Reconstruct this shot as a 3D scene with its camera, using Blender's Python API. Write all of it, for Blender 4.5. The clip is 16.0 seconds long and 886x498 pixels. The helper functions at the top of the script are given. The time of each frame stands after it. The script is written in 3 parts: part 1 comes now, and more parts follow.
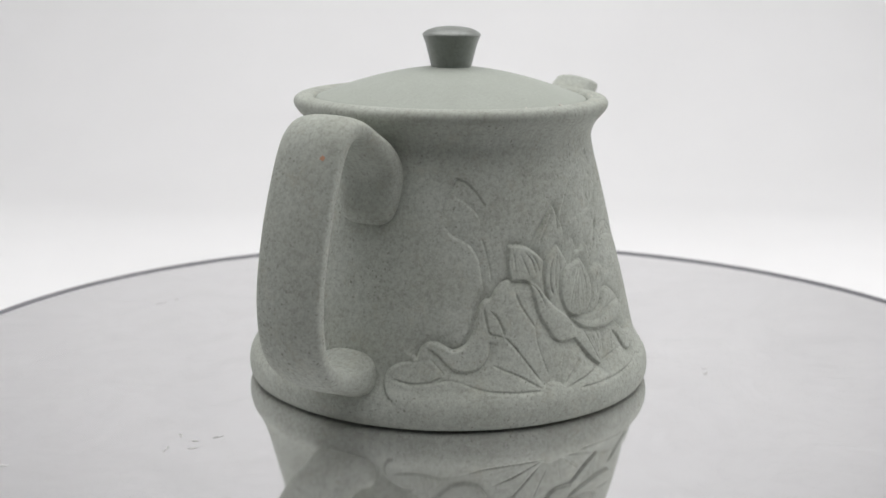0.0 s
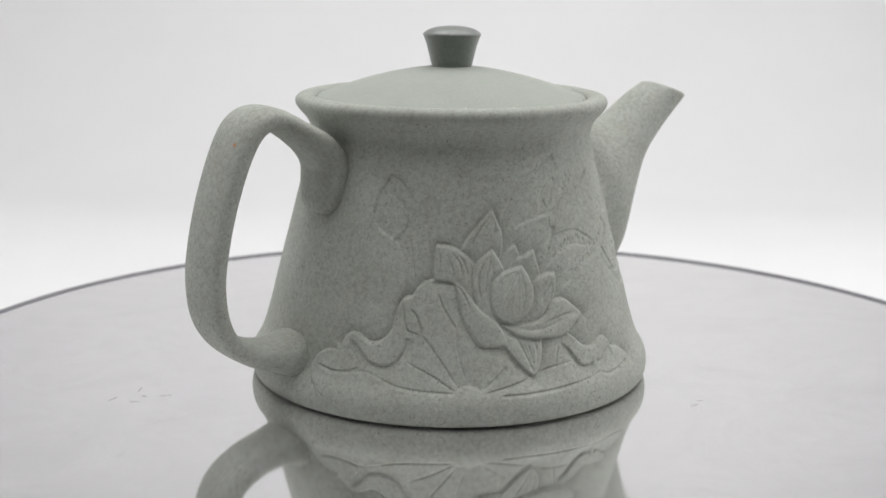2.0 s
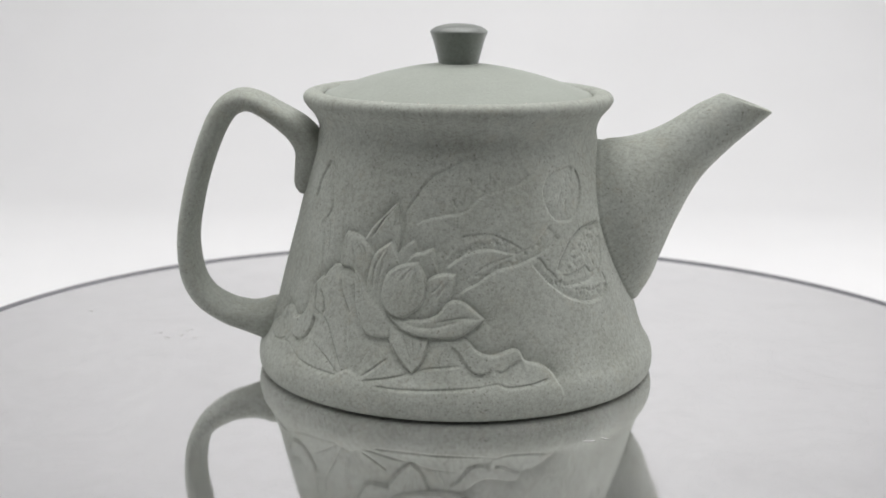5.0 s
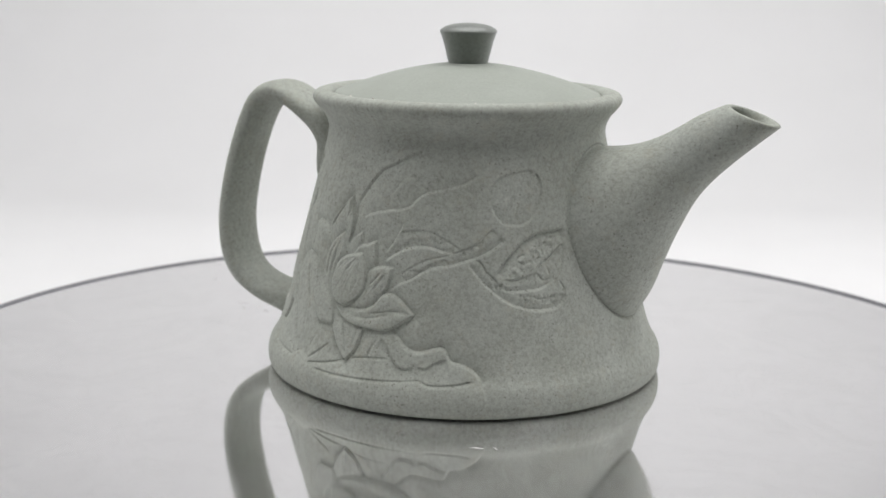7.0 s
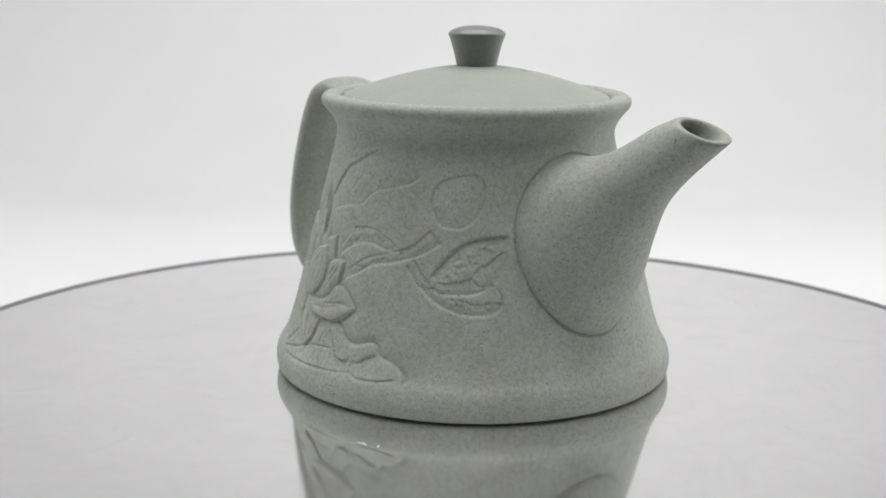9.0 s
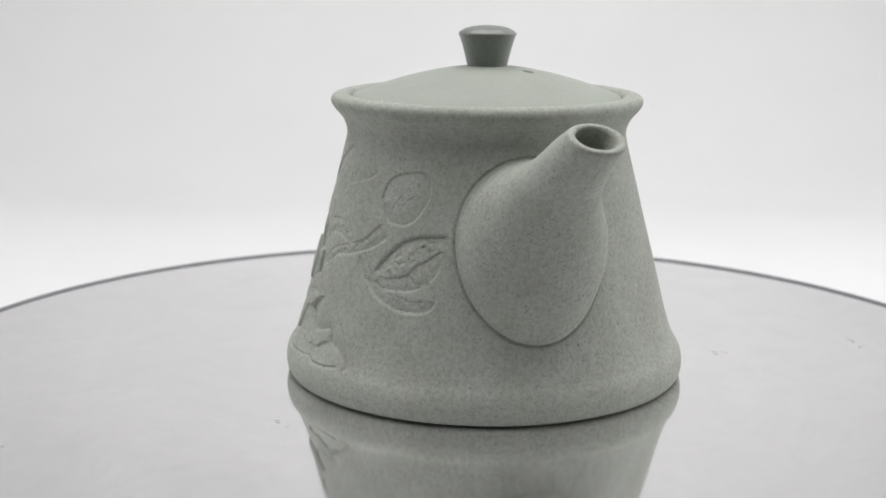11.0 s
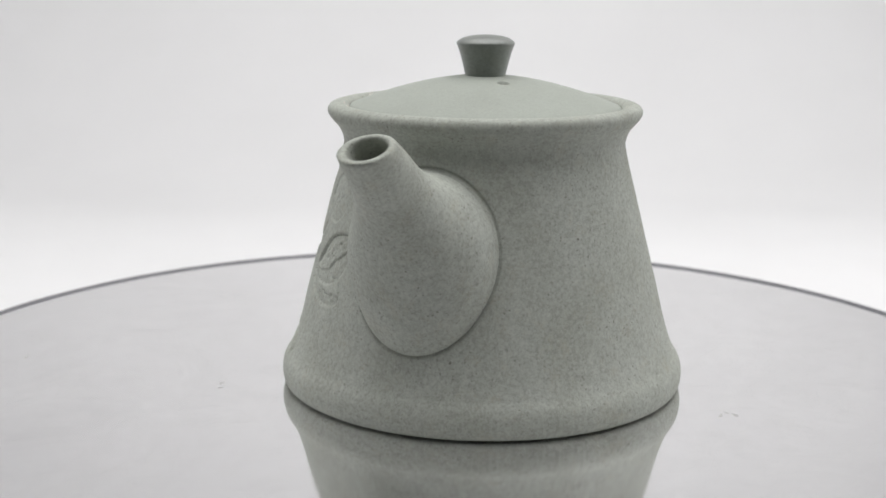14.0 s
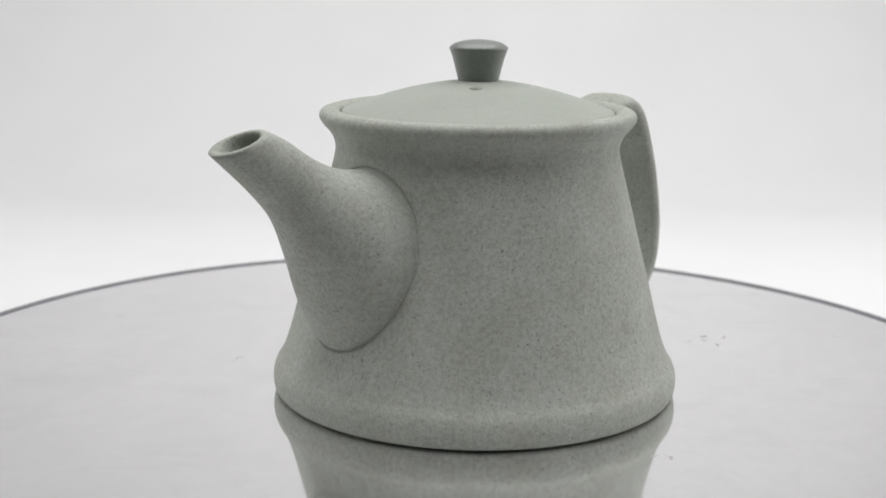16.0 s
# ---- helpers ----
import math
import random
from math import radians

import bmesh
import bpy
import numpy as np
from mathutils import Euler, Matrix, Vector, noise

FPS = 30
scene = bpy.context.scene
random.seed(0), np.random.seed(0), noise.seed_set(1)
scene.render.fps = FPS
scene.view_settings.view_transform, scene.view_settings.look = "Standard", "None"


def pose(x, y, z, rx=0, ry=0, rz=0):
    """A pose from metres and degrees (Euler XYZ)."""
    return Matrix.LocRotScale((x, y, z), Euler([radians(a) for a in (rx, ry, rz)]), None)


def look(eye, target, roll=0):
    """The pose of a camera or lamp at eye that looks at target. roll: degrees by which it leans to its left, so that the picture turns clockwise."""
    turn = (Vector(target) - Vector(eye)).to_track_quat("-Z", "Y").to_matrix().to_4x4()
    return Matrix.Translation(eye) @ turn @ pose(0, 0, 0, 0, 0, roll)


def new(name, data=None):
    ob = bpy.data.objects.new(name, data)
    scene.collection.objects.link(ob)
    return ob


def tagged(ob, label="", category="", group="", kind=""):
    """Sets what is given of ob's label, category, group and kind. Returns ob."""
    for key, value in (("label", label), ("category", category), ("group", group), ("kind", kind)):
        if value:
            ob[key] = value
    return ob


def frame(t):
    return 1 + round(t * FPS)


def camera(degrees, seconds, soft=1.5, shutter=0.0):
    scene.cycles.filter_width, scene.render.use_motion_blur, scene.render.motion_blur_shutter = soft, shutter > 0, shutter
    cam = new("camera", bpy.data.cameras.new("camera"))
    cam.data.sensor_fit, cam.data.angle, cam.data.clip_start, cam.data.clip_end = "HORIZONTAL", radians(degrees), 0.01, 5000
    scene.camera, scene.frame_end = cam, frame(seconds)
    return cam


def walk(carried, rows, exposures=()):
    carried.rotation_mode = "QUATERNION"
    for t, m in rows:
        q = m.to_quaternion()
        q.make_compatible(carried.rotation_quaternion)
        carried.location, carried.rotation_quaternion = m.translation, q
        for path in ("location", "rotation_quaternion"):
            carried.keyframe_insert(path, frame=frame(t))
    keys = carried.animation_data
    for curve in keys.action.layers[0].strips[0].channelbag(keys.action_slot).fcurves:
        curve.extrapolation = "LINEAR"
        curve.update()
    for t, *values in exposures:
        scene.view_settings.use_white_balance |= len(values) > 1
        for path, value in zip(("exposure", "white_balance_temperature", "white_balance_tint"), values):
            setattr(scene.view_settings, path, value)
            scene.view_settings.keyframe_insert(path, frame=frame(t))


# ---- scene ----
cam = camera(37.08, 16.0, soft=1.5)
EYE = Vector((0.0, -0.3736, 0.1183))
DOWN = radians(12.413)
still = look(EYE, EYE + Vector((0, math.cos(DOWN), -math.sin(DOWN))), 0.5)
walk(cam, [(0, still), (16, still)])
cam.data.dof.use_dof, cam.data.dof.focus_distance, cam.data.dof.aperture_fstop = True, 0.338, 20.0

# ---- light ----
scene.view_settings.exposure = -0.41
world = bpy.data.worlds.new("room_dark")
world.use_nodes = True
world.node_tree.nodes["Background"].inputs[0].default_value = (0.5, 0.5, 0.52, 1)
world.node_tree.nodes["Background"].inputs[1].default_value = 0.05
scene.world = world


def softbox(name, m, sx, sy, watts, colour):
    data = bpy.data.lights.new(name, "AREA")
    data.shape, data.size, data.size_y, data.energy, data.color = "RECTANGLE", sx, sy, watts, colour
    ob = new(name, data)
    ob.matrix_world = m
    return ob


WHITE = (1.0, 0.99, 0.985)
softbox("overhead_softbox", pose(0.02, -0.01, 0.77), 1.0, 0.85, 9.0, WHITE)
softbox("side_softbox", pose(-0.79, 0.38, 0.28, 0, -90, 0), 0.5, 0.7, 1.3, WHITE)
softbox("side_softbox", pose(0.79, 0.25, 0.28, 0, 90, 0), 0.5, 0.7, 2.3, WHITE)


# ---- materials ----
def material(name, rough, metal=0.0):
    m = bpy.data.materials.new(name)
    m.use_nodes = True
    nt = m.node_tree
    b = nt.nodes["Principled BSDF"]
    b.inputs["Roughness"].default_value = rough
    b.inputs["Metallic"].default_value = metal
    return m, nt, b


def node(nt, kind, **values):
    n = nt.nodes.new(kind)
    for key, value in values.items():
        n.inputs[key.replace("_", " ")].default_value = value
    return n


def ramp(nt, stops):
    n = nt.nodes.new("ShaderNodeValToRGB")
    while len(n.color_ramp.elements) < len(stops):
        n.color_ramp.elements.new(0.5)
    for e, (at, c) in zip(n.color_ramp.elements, stops):
        e.position, e.color = at, (*c, 1)
    return n


def mix(nt, kind, factor, a, b):
    n = nt.nodes.new("ShaderNodeMix")
    n.data_type, n.blend_type = "RGBA", kind
    for slot, value in ((0, factor), (6, a), (7, b)):
        if hasattr(value, "links"):
            nt.links.new(value, n.inputs[slot])
        else:
            n.inputs[slot].default_value = value
    return n.outputs[2]


def clay(name, base, speck, bump=0.25, rough=0.82):
    """Unglazed speckled stoneware: soft blotches, dark and pale grains, fine tooth."""
    m, nt, b = material(name, rough)
    b.inputs["Specular IOR Level"].default_value = 0.25 if rough > 0.5 else 0.55
    co = nt.nodes.new("ShaderNodeTexCoord").outputs["Object"]
    blotch = node(nt, "ShaderNodeTexNoise", Scale=75.0, Detail=5.0, Roughness=0.6)
    grain = node(nt, "ShaderNodeTexNoise", Scale=1500.0, Detail=3.0, Roughness=0.75)
    dark = node(nt, "ShaderNodeTexVoronoi", Scale=850.0)
    pale = node(nt, "ShaderNodeTexVoronoi", Scale=480.0)
    warp = node(nt, "ShaderNodeTexNoise", Scale=700.0, Detail=2.0)
    for n in (blotch, grain, warp, pale):
        nt.links.new(co, n.inputs["Vector"])
    shift = nt.nodes.new("ShaderNodeVectorMath")
    shift.operation = "MULTIPLY_ADD"
    shift.inputs[1].default_value = (0.0016, 0.0016, 0.0016)
    nt.links.new(warp.outputs["Color"], shift.inputs[0])
    nt.links.new(co, shift.inputs[2])
    nt.links.new(shift.outputs[0], dark.inputs["Vector"])
    c1 = ramp(nt, [(0.3, tuple(v * w for v, w in zip(base, (0.955 - 0.1 * speck, 0.95 - 0.1 * speck, 0.945 - 0.13 * speck)))), (0.7, tuple(v * (1.02 + 0.07 * speck) for v in base))])
    nt.links.new(blotch.outputs["Fac"], c1.inputs[0])
    mottle = node(nt, "ShaderNodeTexNoise", Scale=760.0, Detail=4.0, Roughness=0.7)
    nt.links.new(co, mottle.inputs["Vector"])
    mo = ramp(nt, [(0.38, (1 - speck * 0.22, 1 - speck * 0.225, 1 - speck * 0.24)), (0.54, (1, 1, 1)), (0.68, (1 + speck * 0.13, 1 + speck * 0.12, 1 + speck * 0.11))])
    nt.links.new(mottle.outputs["Fac"], mo.inputs[0])
    base_mix = mix(nt, "MULTIPLY", 1.0, c1.outputs[0], mo.outputs[0])
    g = ramp(nt, [(0.34, (0.78, 0.78, 0.77)), (0.5, (1.0, 1.0, 1.0)), (0.68, (1.14, 1.14, 1.13))])
    nt.links.new(grain.outputs["Fac"], g.inputs[0])
    c2 = mix(nt, "MULTIPLY", 0.25 + 0.5 * speck, base_mix, g.outputs[0])
    d = ramp(nt, [(0.0, (speck, speck, speck)), (0.16, (speck * 0.62, speck * 0.62, speck * 0.62)), (0.33, (0, 0, 0))])
    nt.links.new(dark.outputs["Distance"], d.inputs[0])
    some = ramp(nt, [(0.28, (0, 0, 0)), (0.85, (1.4, 1.4, 1.4))])
    nt.links.new(dark.outputs["Color"], some.inputs[0])
    patch = node(nt, "ShaderNodeTexNoise", Scale=70.0, Detail=3.0, Roughness=0.6)
    nt.links.new(co, patch.inputs["Vector"])
    pr = ramp(nt, [(0.38, (0.12, 0.12, 0.12)), (0.66, (1.4, 1.4, 1.4))])
    nt.links.new(patch.outputs["Fac"], pr.inputs[0])
    dots = mix(nt, "MULTIPLY", 1.0, mix(nt, "MULTIPLY", 1.0, d.outputs[0], some.outputs[0]), pr.outputs[0])
    c3 = mix(nt, "MIX", dots, c2, tuple(v * w for v, w in zip(base, (0.4, 0.38, 0.35))) + (1,))
    p = ramp(nt, [(0.0, (0.42, 0.42, 0.42)), (0.12, (0, 0, 0))])
    nt.links.new(pale.outputs["Distance"], p.inputs[0])
    c4 = mix(nt, "MIX", p.outputs[0], c3, tuple(min(v * 1.7, 0.7) for v in base) + (1,))
    # faint iron-brown bloom here and there
    iron = node(nt, "ShaderNodeTexNoise", Scale=160.0, Detail=6.0, Roughness=0.75)
    nt.links.new(co, iron.inputs["Vector"])
    ir = ramp(nt, [(0.54, (0, 0, 0)), (0.74, (speck * 0.6, speck * 0.6, speck * 0.6))])
    nt.links.new(iron.outputs["Fac"], ir.inputs[0])
    c4 = mix(nt, "MIX", ir.outputs[0], c4, tuple(v * w for v, w in zip(base, (1.0, 0.9, 0.78))) + (1,))
    nt.links.new(c4, b.inputs["Base Color"])
    bm = node(nt, "ShaderNodeBump", Strength=bump, Distance=0.0002)
    nt.links.new(grain.outputs["Fac"], bm.inputs["Height"])
    nt.links.new(bm.outputs[0], b.inputs["Normal"])
    return m


CLAY = clay("green_grey_clay", (0.39, 0.411, 0.375), 0.68)
LID_CLAY = clay("smooth_lid_clay", (0.352, 0.377, 0.34), 0.1, 0.05, 0.62)
KNOB_CLAY = clay("knob_clay", (0.118, 0.138, 0.12), 0.75, 0.05, 0.4)
coat = KNOB_CLAY.node_tree.nodes["Principled BSDF"]
coat.inputs["Coat Weight"].default_value, coat.inputs["Coat Roughness"].default_value, coat.inputs["Coat IOR"].default_value = 1.0, 0.5, 1.7

MIRROR, nt, b = material("worn_steel_mirror", 0.05, 1.0)
co = nt.nodes.new("ShaderNodeTexCoord").outputs["Object"]
haze = node(nt, "ShaderNodeTexNoise", Scale=14.0, Detail=5.0, Roughness=0.65)
fine = node(nt, "ShaderNodeTexNoise", Scale=260.0, Detail=4.0, Roughness=0.7)
for n in (haze, fine):
    nt.links.new(co, n.inputs["Vector"])
r = ramp(nt, [(0.35, (0.03, 0.03, 0.03)), (0.75, (0.11, 0.11, 0.11))])
nt.links.new(haze.outputs["Fac"], r.inputs[0])
nt.links.new(r.outputs[0], b.inputs["Roughness"])
c = ramp(nt, [(0.3, (0.966, 0.96, 0.965)), (0.56, (0.953, 0.947, 0.952)), (0.75, (0.9, 0.894, 0.9))])
nt.links.new(haze.outputs["Fac"], c.inputs[0])
f = ramp(nt, [(0.35, (0.975, 0.975, 0.975)), (0.7, (1, 1, 1))])
nt.links.new(fine.outputs["Fac"], f.inputs[0])
nt.links.new(mix(nt, "MULTIPLY", 1.0, c.outputs[0], f.outputs[0]), b.inputs["Base Color"])

# dried film and wiping marks that scatter a little light
wipe = node(nt, "ShaderNodeTexNoise", Scale=26.0, Detail=7.0, Roughness=0.72, Distortion=1.6)
nt.links.new(co, wipe.inputs["Vector"])
film = ramp(nt, [(0.44, (0.985, 0.985, 0.985)), (0.62, (0.94, 0.94, 0.94)), (0.74, (0.86, 0.86, 0.86))])
nt.links.new(wipe.outputs["Fac"], film.inputs[0])
nt.links.new(film.outputs[0], b.inputs["Metallic"])

EDGE, nt, b = material("dark_edge_trim", 0.35)
b.inputs["Base Color"].default_value = (0.2, 0.2, 0.215, 1)
SMUDGE, nt, b = material("dry_smudge", 0.6)
b.inputs["Base Color"].default_value = (0.62, 0.615, 0.61, 1)
RUST, nt, b = material("rust_spot", 0.8)
b.inputs["Base Color"].default_value = (0.45, 0.24, 0.15, 1)
FLECK, nt, b = material("pale_grit", 0.7)
b.inputs["Base Color"].default_value = (0.66, 0.62, 0.58, 1)
BASE, nt, b = material("black_plastic", 0.5)
b.inputs["Base Color"].default_value = (0.03, 0.03, 0.03, 1)


def plain(name, colour, rough, scale):
    m, nt, b = material(name, rough)
    co = nt.nodes.new("ShaderNodeTexCoord").outputs["Object"]
    n = node(nt, "ShaderNodeTexNoise", Scale=scale, Detail=5.0)
    nt.links.new(co, n.inputs["Vector"])
    c = ramp(nt, [(0.3, tuple(v * 0.97 for v in colour)), (0.7, colour)])
    nt.links.new(n.outputs["Fac"], c.inputs[0])
    nt.links.new(c.outputs[0], b.inputs["Base Color"])
    return m


PAPER = plain("white_paper", (0.86, 0.86, 0.865), 0.9, 9.0)
CLOTH = plain("grey_cloth", (0.1, 0.1, 0.1), 0.95, 30.0)


# ---- building ----
def part(name, bm, mat, parent=None, label="", smooth=True):
    me = bpy.data.meshes.new(name)
    bmesh.ops.recalc_face_normals(bm, faces=bm.faces)
    bm.to_mesh(me)
    bm.free()
    me.materials.append(mat)
    if smooth:
        me.shade_smooth()
    ob = new(name, me)
    ob.parent = parent
    return tagged(ob, label)


def grid_mesh(P, wrap_u=False, cap_first=False, cap_last=False):
    """A bmesh from a grid of places P[row][column]."""
    bm = bmesh.new()
    rows = [[bm.verts.new(p) for p in row] for row in P]
    n = len(rows[0])
    for a, b in zip(rows, rows[1:]):
        for i in range(n if wrap_u else n - 1):
            j = (i + 1) % n
            bm.faces.new((a[i], a[j], b[j], b[i]))
    if cap_first:
        bm.faces.new(rows[0][::-1])
    if cap_last:
        bm.faces.new(rows[-1])
    return bm


def grid_part(name, P, mat, parent, label="", wrap=False):
    """The same for large grids, straight from arrays."""
    P = np.asarray(P)
    nr, nc = P.shape[:2]
    i = np.arange(nr - 1)[:, None] * nc
    k = np.arange(nc if wrap else nc - 1)[None, :]
    k2 = (k + 1) % nc
    quads = np.stack([i + k, i + k2, i + nc + k2, i + nc + k], -1).reshape(-1, 4)
    me = bpy.data.meshes.new(name)
    me.from_pydata(P.reshape(-1, 3).tolist(), [], quads.tolist())
    me.materials.append(mat)
    me.shade_smooth()
    ob = new(name, me)
    ob.parent = parent
    return tagged(ob, label)


def lathe(profile, n=160):
    return grid_mesh([[(r * math.cos(a), r * math.sin(a), z) for a in np.linspace(0, 2 * math.pi, n, endpoint=False)] for r, z in profile], True)


def spline(points, step):
    """Catmull-Rom through points, with corners kept where the line turns sharply."""
    P = np.array(points, float)
    n = len(P)
    T = np.zeros_like(P)
    for i in range(n):
        if 0 < i < n - 1:
            a, b = P[i] - P[i - 1], P[i + 1] - P[i]
            turn = np.dot(a, b) / (np.linalg.norm(a) * np.linalg.norm(b) + 1e-9)
            T[i] = (P[i + 1] - P[i - 1]) / 2 if turn > 0.2 else 0
    T[0], T[-1] = P[1] - P[0], P[-1] - P[-2]
    out = []
    for i in range(n - 1):
        m = max(2, int(np.linalg.norm(P[i + 1] - P[i]) / step))
        L = np.linalg.norm(P[i + 1] - P[i])
        t0, t1 = T[i], T[i + 1]
        t0 = t0 * min(1, 1.2 * L / (np.linalg.norm(t0) + 1e-9))
        t1 = t1 * min(1, 1.2 * L / (np.linalg.norm(t1) + 1e-9))
        for u in np.arange(m) / m:
            out.append((2*u**3 - 3*u*u + 1) * P[i] + (u**3 - 2*u*u + u) * t0 + (3*u*u - 2*u**3) * P[i + 1] + (u**3 - u*u) * t1)
    out.append(P[-1])
    return np.array(out)


# ---- setting: a small white tent with a paper sweep ----
FLOOR = -0.075
BACK, SIDE, TOP, FRONT = 0.95, 0.8, 0.78, -0.95


def slab(name, x0, x1, y0, y1, z0, z1, mat, kind="structure"):
    bm = bmesh.new()
    bmesh.ops.create_cube(bm, size=1)
    for v in bm.verts:
        v.co = ((x0 + x1) / 2 + v.co.x * (x1 - x0), (y0 + y1) / 2 + v.co.y * (y1 - y0), (z0 + z1) / 2 + v.co.z * (z1 - z0))
    return tagged(part(name, bm, mat, None, smooth=False), "", "", "", kind)


SWEEP = 0.3
line = [(-0.185, FLOOR)] + [(BACK - SWEEP + SWEEP * math.sin(a), FLOOR + SWEEP - SWEEP * math.cos(a)) for a in np.linspace(0, math.pi / 2, 32)] + [(BACK, TOP)]
paper = grid_mesh([[(x, y, z) for x in (-SIDE, SIDE)] for y, z in line])
floor = part("backdrop", paper, PAPER)
solid = floor.modifiers.new("thickness", "SOLIDIFY")
solid.thickness, solid.offset = 0.004, -1
tagged(floor, "seamless white paper sweep behind the turntable", "backdrop", "", "structure")
# unseen dark ground ahead of the paper, added to darken the pot's upper front
tagged(slab("floor", -SIDE, SIDE, FRONT, BACK, FLOOR - 0.02, FLOOR - 0.004, CLOTH), "unseen dark grey slab under and ahead of the paper, added to dim the pot's upper front", "table top")
tagged(slab("wall_west", -SIDE - 0.01, -SIDE, FRONT, BACK, FLOOR - 0.02, TOP, PAPER), "white tent wall", "wall")
tagged(slab("wall_east", SIDE, SIDE + 0.01, FRONT, BACK, FLOOR - 0.02, TOP, PAPER), "white tent wall", "wall")
tagged(slab("wall_south", -SIDE, SIDE, FRONT - 0.01, FRONT, FLOOR - 0.02, TOP, CLOTH), "grey cloth closing the tent", "wall")
tagged(slab("ceiling", -SIDE, SIDE, FRONT, BACK, TOP, TOP + 0.01, PAPER), "white tent roof", "ceiling")


# ---- turntable ----
def turntable():
    top = new("turntable")
    tagged(top, "round mirror-polished steel turntable with a dark edge", "turntable")
    R = 0.1674
    part("plate", lathe([(0.0001, 0.0), (0.06, 0.0), (R - 0.0002, 0.0), (R, -0.0003), (R, -0.004), (0.0001, -0.004)], 256), MIRROR, top, "scuffed mirror-like steel plate", False)
    part("edge_trim", lathe([(R, -0.0004), (R, 0.0005), (R + 0.0002, 0.0007), (R + 0.0009, 0.0007), (R + 0.0012, 0.0004), (R + 0.0012, -0.0045), (R + 0.0009, -0.005), (R, -0.005)], 256), EDGE, top, "thin dark edge trim")
    part("pedestal", lathe([(0.0001, -0.005), (0.09, -0.005), (0.093, -0.008), (0.1, FLOOR + 0.006), (0.1, FLOOR + 0.004), (0.0001, FLOOR + 0.004)], 96), BASE, top, "black turntable base")
    rng = random.Random(4)
    marks = [(0.0640, -0.0276, 3.4, 60), (-0.0809, -0.0313, 3.2, 20), (-0.0943, -0.0355, 3.0, 70), (-0.0861, -0.0327, 2.4, 130), (-0.0891, -0.0369, 3.0, 15),
             (-0.0723, 0.1036, 3.5, 30), (-0.0442, 0.0674, 3.5, 100), (-0.0407, 0.0665, 1.8, 40), (-0.1317, -0.0328, 3.0, 10), (0.1056, -0.0815, 2.5, 80),
             (-0.0673, 0.1074, 3.2, 150), (-0.0893, -0.0269, 2.0, 100), (0.066, -0.024, 1.8, 20)]
    for x, y, size, turn in marks:
        bm = bmesh.new()
        for k in range(4):
            cx, cy = rng.uniform(-size, size) * 0.6, rng.uniform(-0.5, 0.5)
            a, w, h = rng.uniform(-0.4, 0.4), rng.uniform(0.3, 0.6) * size * 0.7, rng.uniform(0.12, 0.32)
            ring = []
            for s in range(9):
                t = s / 9 * 2 * math.pi
                f = rng.uniform(0.6, 1.2)
                px, py = w * f * math.cos(t), h * f * math.sin(t)
                ring.append(bm.verts.new(((cx + px * math.cos(a) - py * math.sin(a)) / 1000, (cy + px * math.sin(a) + py * math.cos(a)) / 1000, 0.00006 + k * 0.00001)))
            bm.faces.new(ring)
        ob = part("smudge", bm, SMUDGE, top, "dried grey smear")
        ob.matrix_basis = pose(x - 0.0026, y, 0, 0, 0, turn)
    return top


# ---- teapot ----
# radius by height of the outer wall, in millimetres
WALL = [(0.15, 55.2), (0.4, 56.4), (1.0, 57.2), (2.3, 57.75), (4.2, 57.95), (6.2, 57.75), (8.0, 57.15), (9.3, 56.35), (10.6, 55.55), (13.5, 54.3), (17.5, 53.0), (22, 51.75), (28.4, 50.15),
        (36.5, 48.05), (44.6, 45.9), (52.6, 43.85), (60.6, 41.75), (65.5, 40.5), (68, 39.95), (70, 39.75), (72, 40.2), (74, 41.2), (75.8, 42.75), (77.2, 43.85), (78.4, 44.25), (79.4, 44.0), (80.1, 43.3), (80.5, 42.1)]


def wall_radius(z):
    return np.interp(z, [a for a, _ in WALL], [b for _, b in WALL])


U0, U1 = radians(-174), radians(-22)
Z0, Z1 = 4.2, 70.0
PHI = np.linspace(U0, U1, 820)
HZ = np.linspace(Z0, Z1, 380)
LOW = spline([(b, a) for a, b in WALL], 0.3)
RZ = np.interp(HZ, LOW[:, 1], LOW[:, 0])
UU, ZZ = np.meshgrid(PHI, HZ)
RR = np.repeat(RZ[:, None], len(PHI), 1)
RELIEF = np.zeros_like(UU)
GROUND = np.zeros_like(UU)


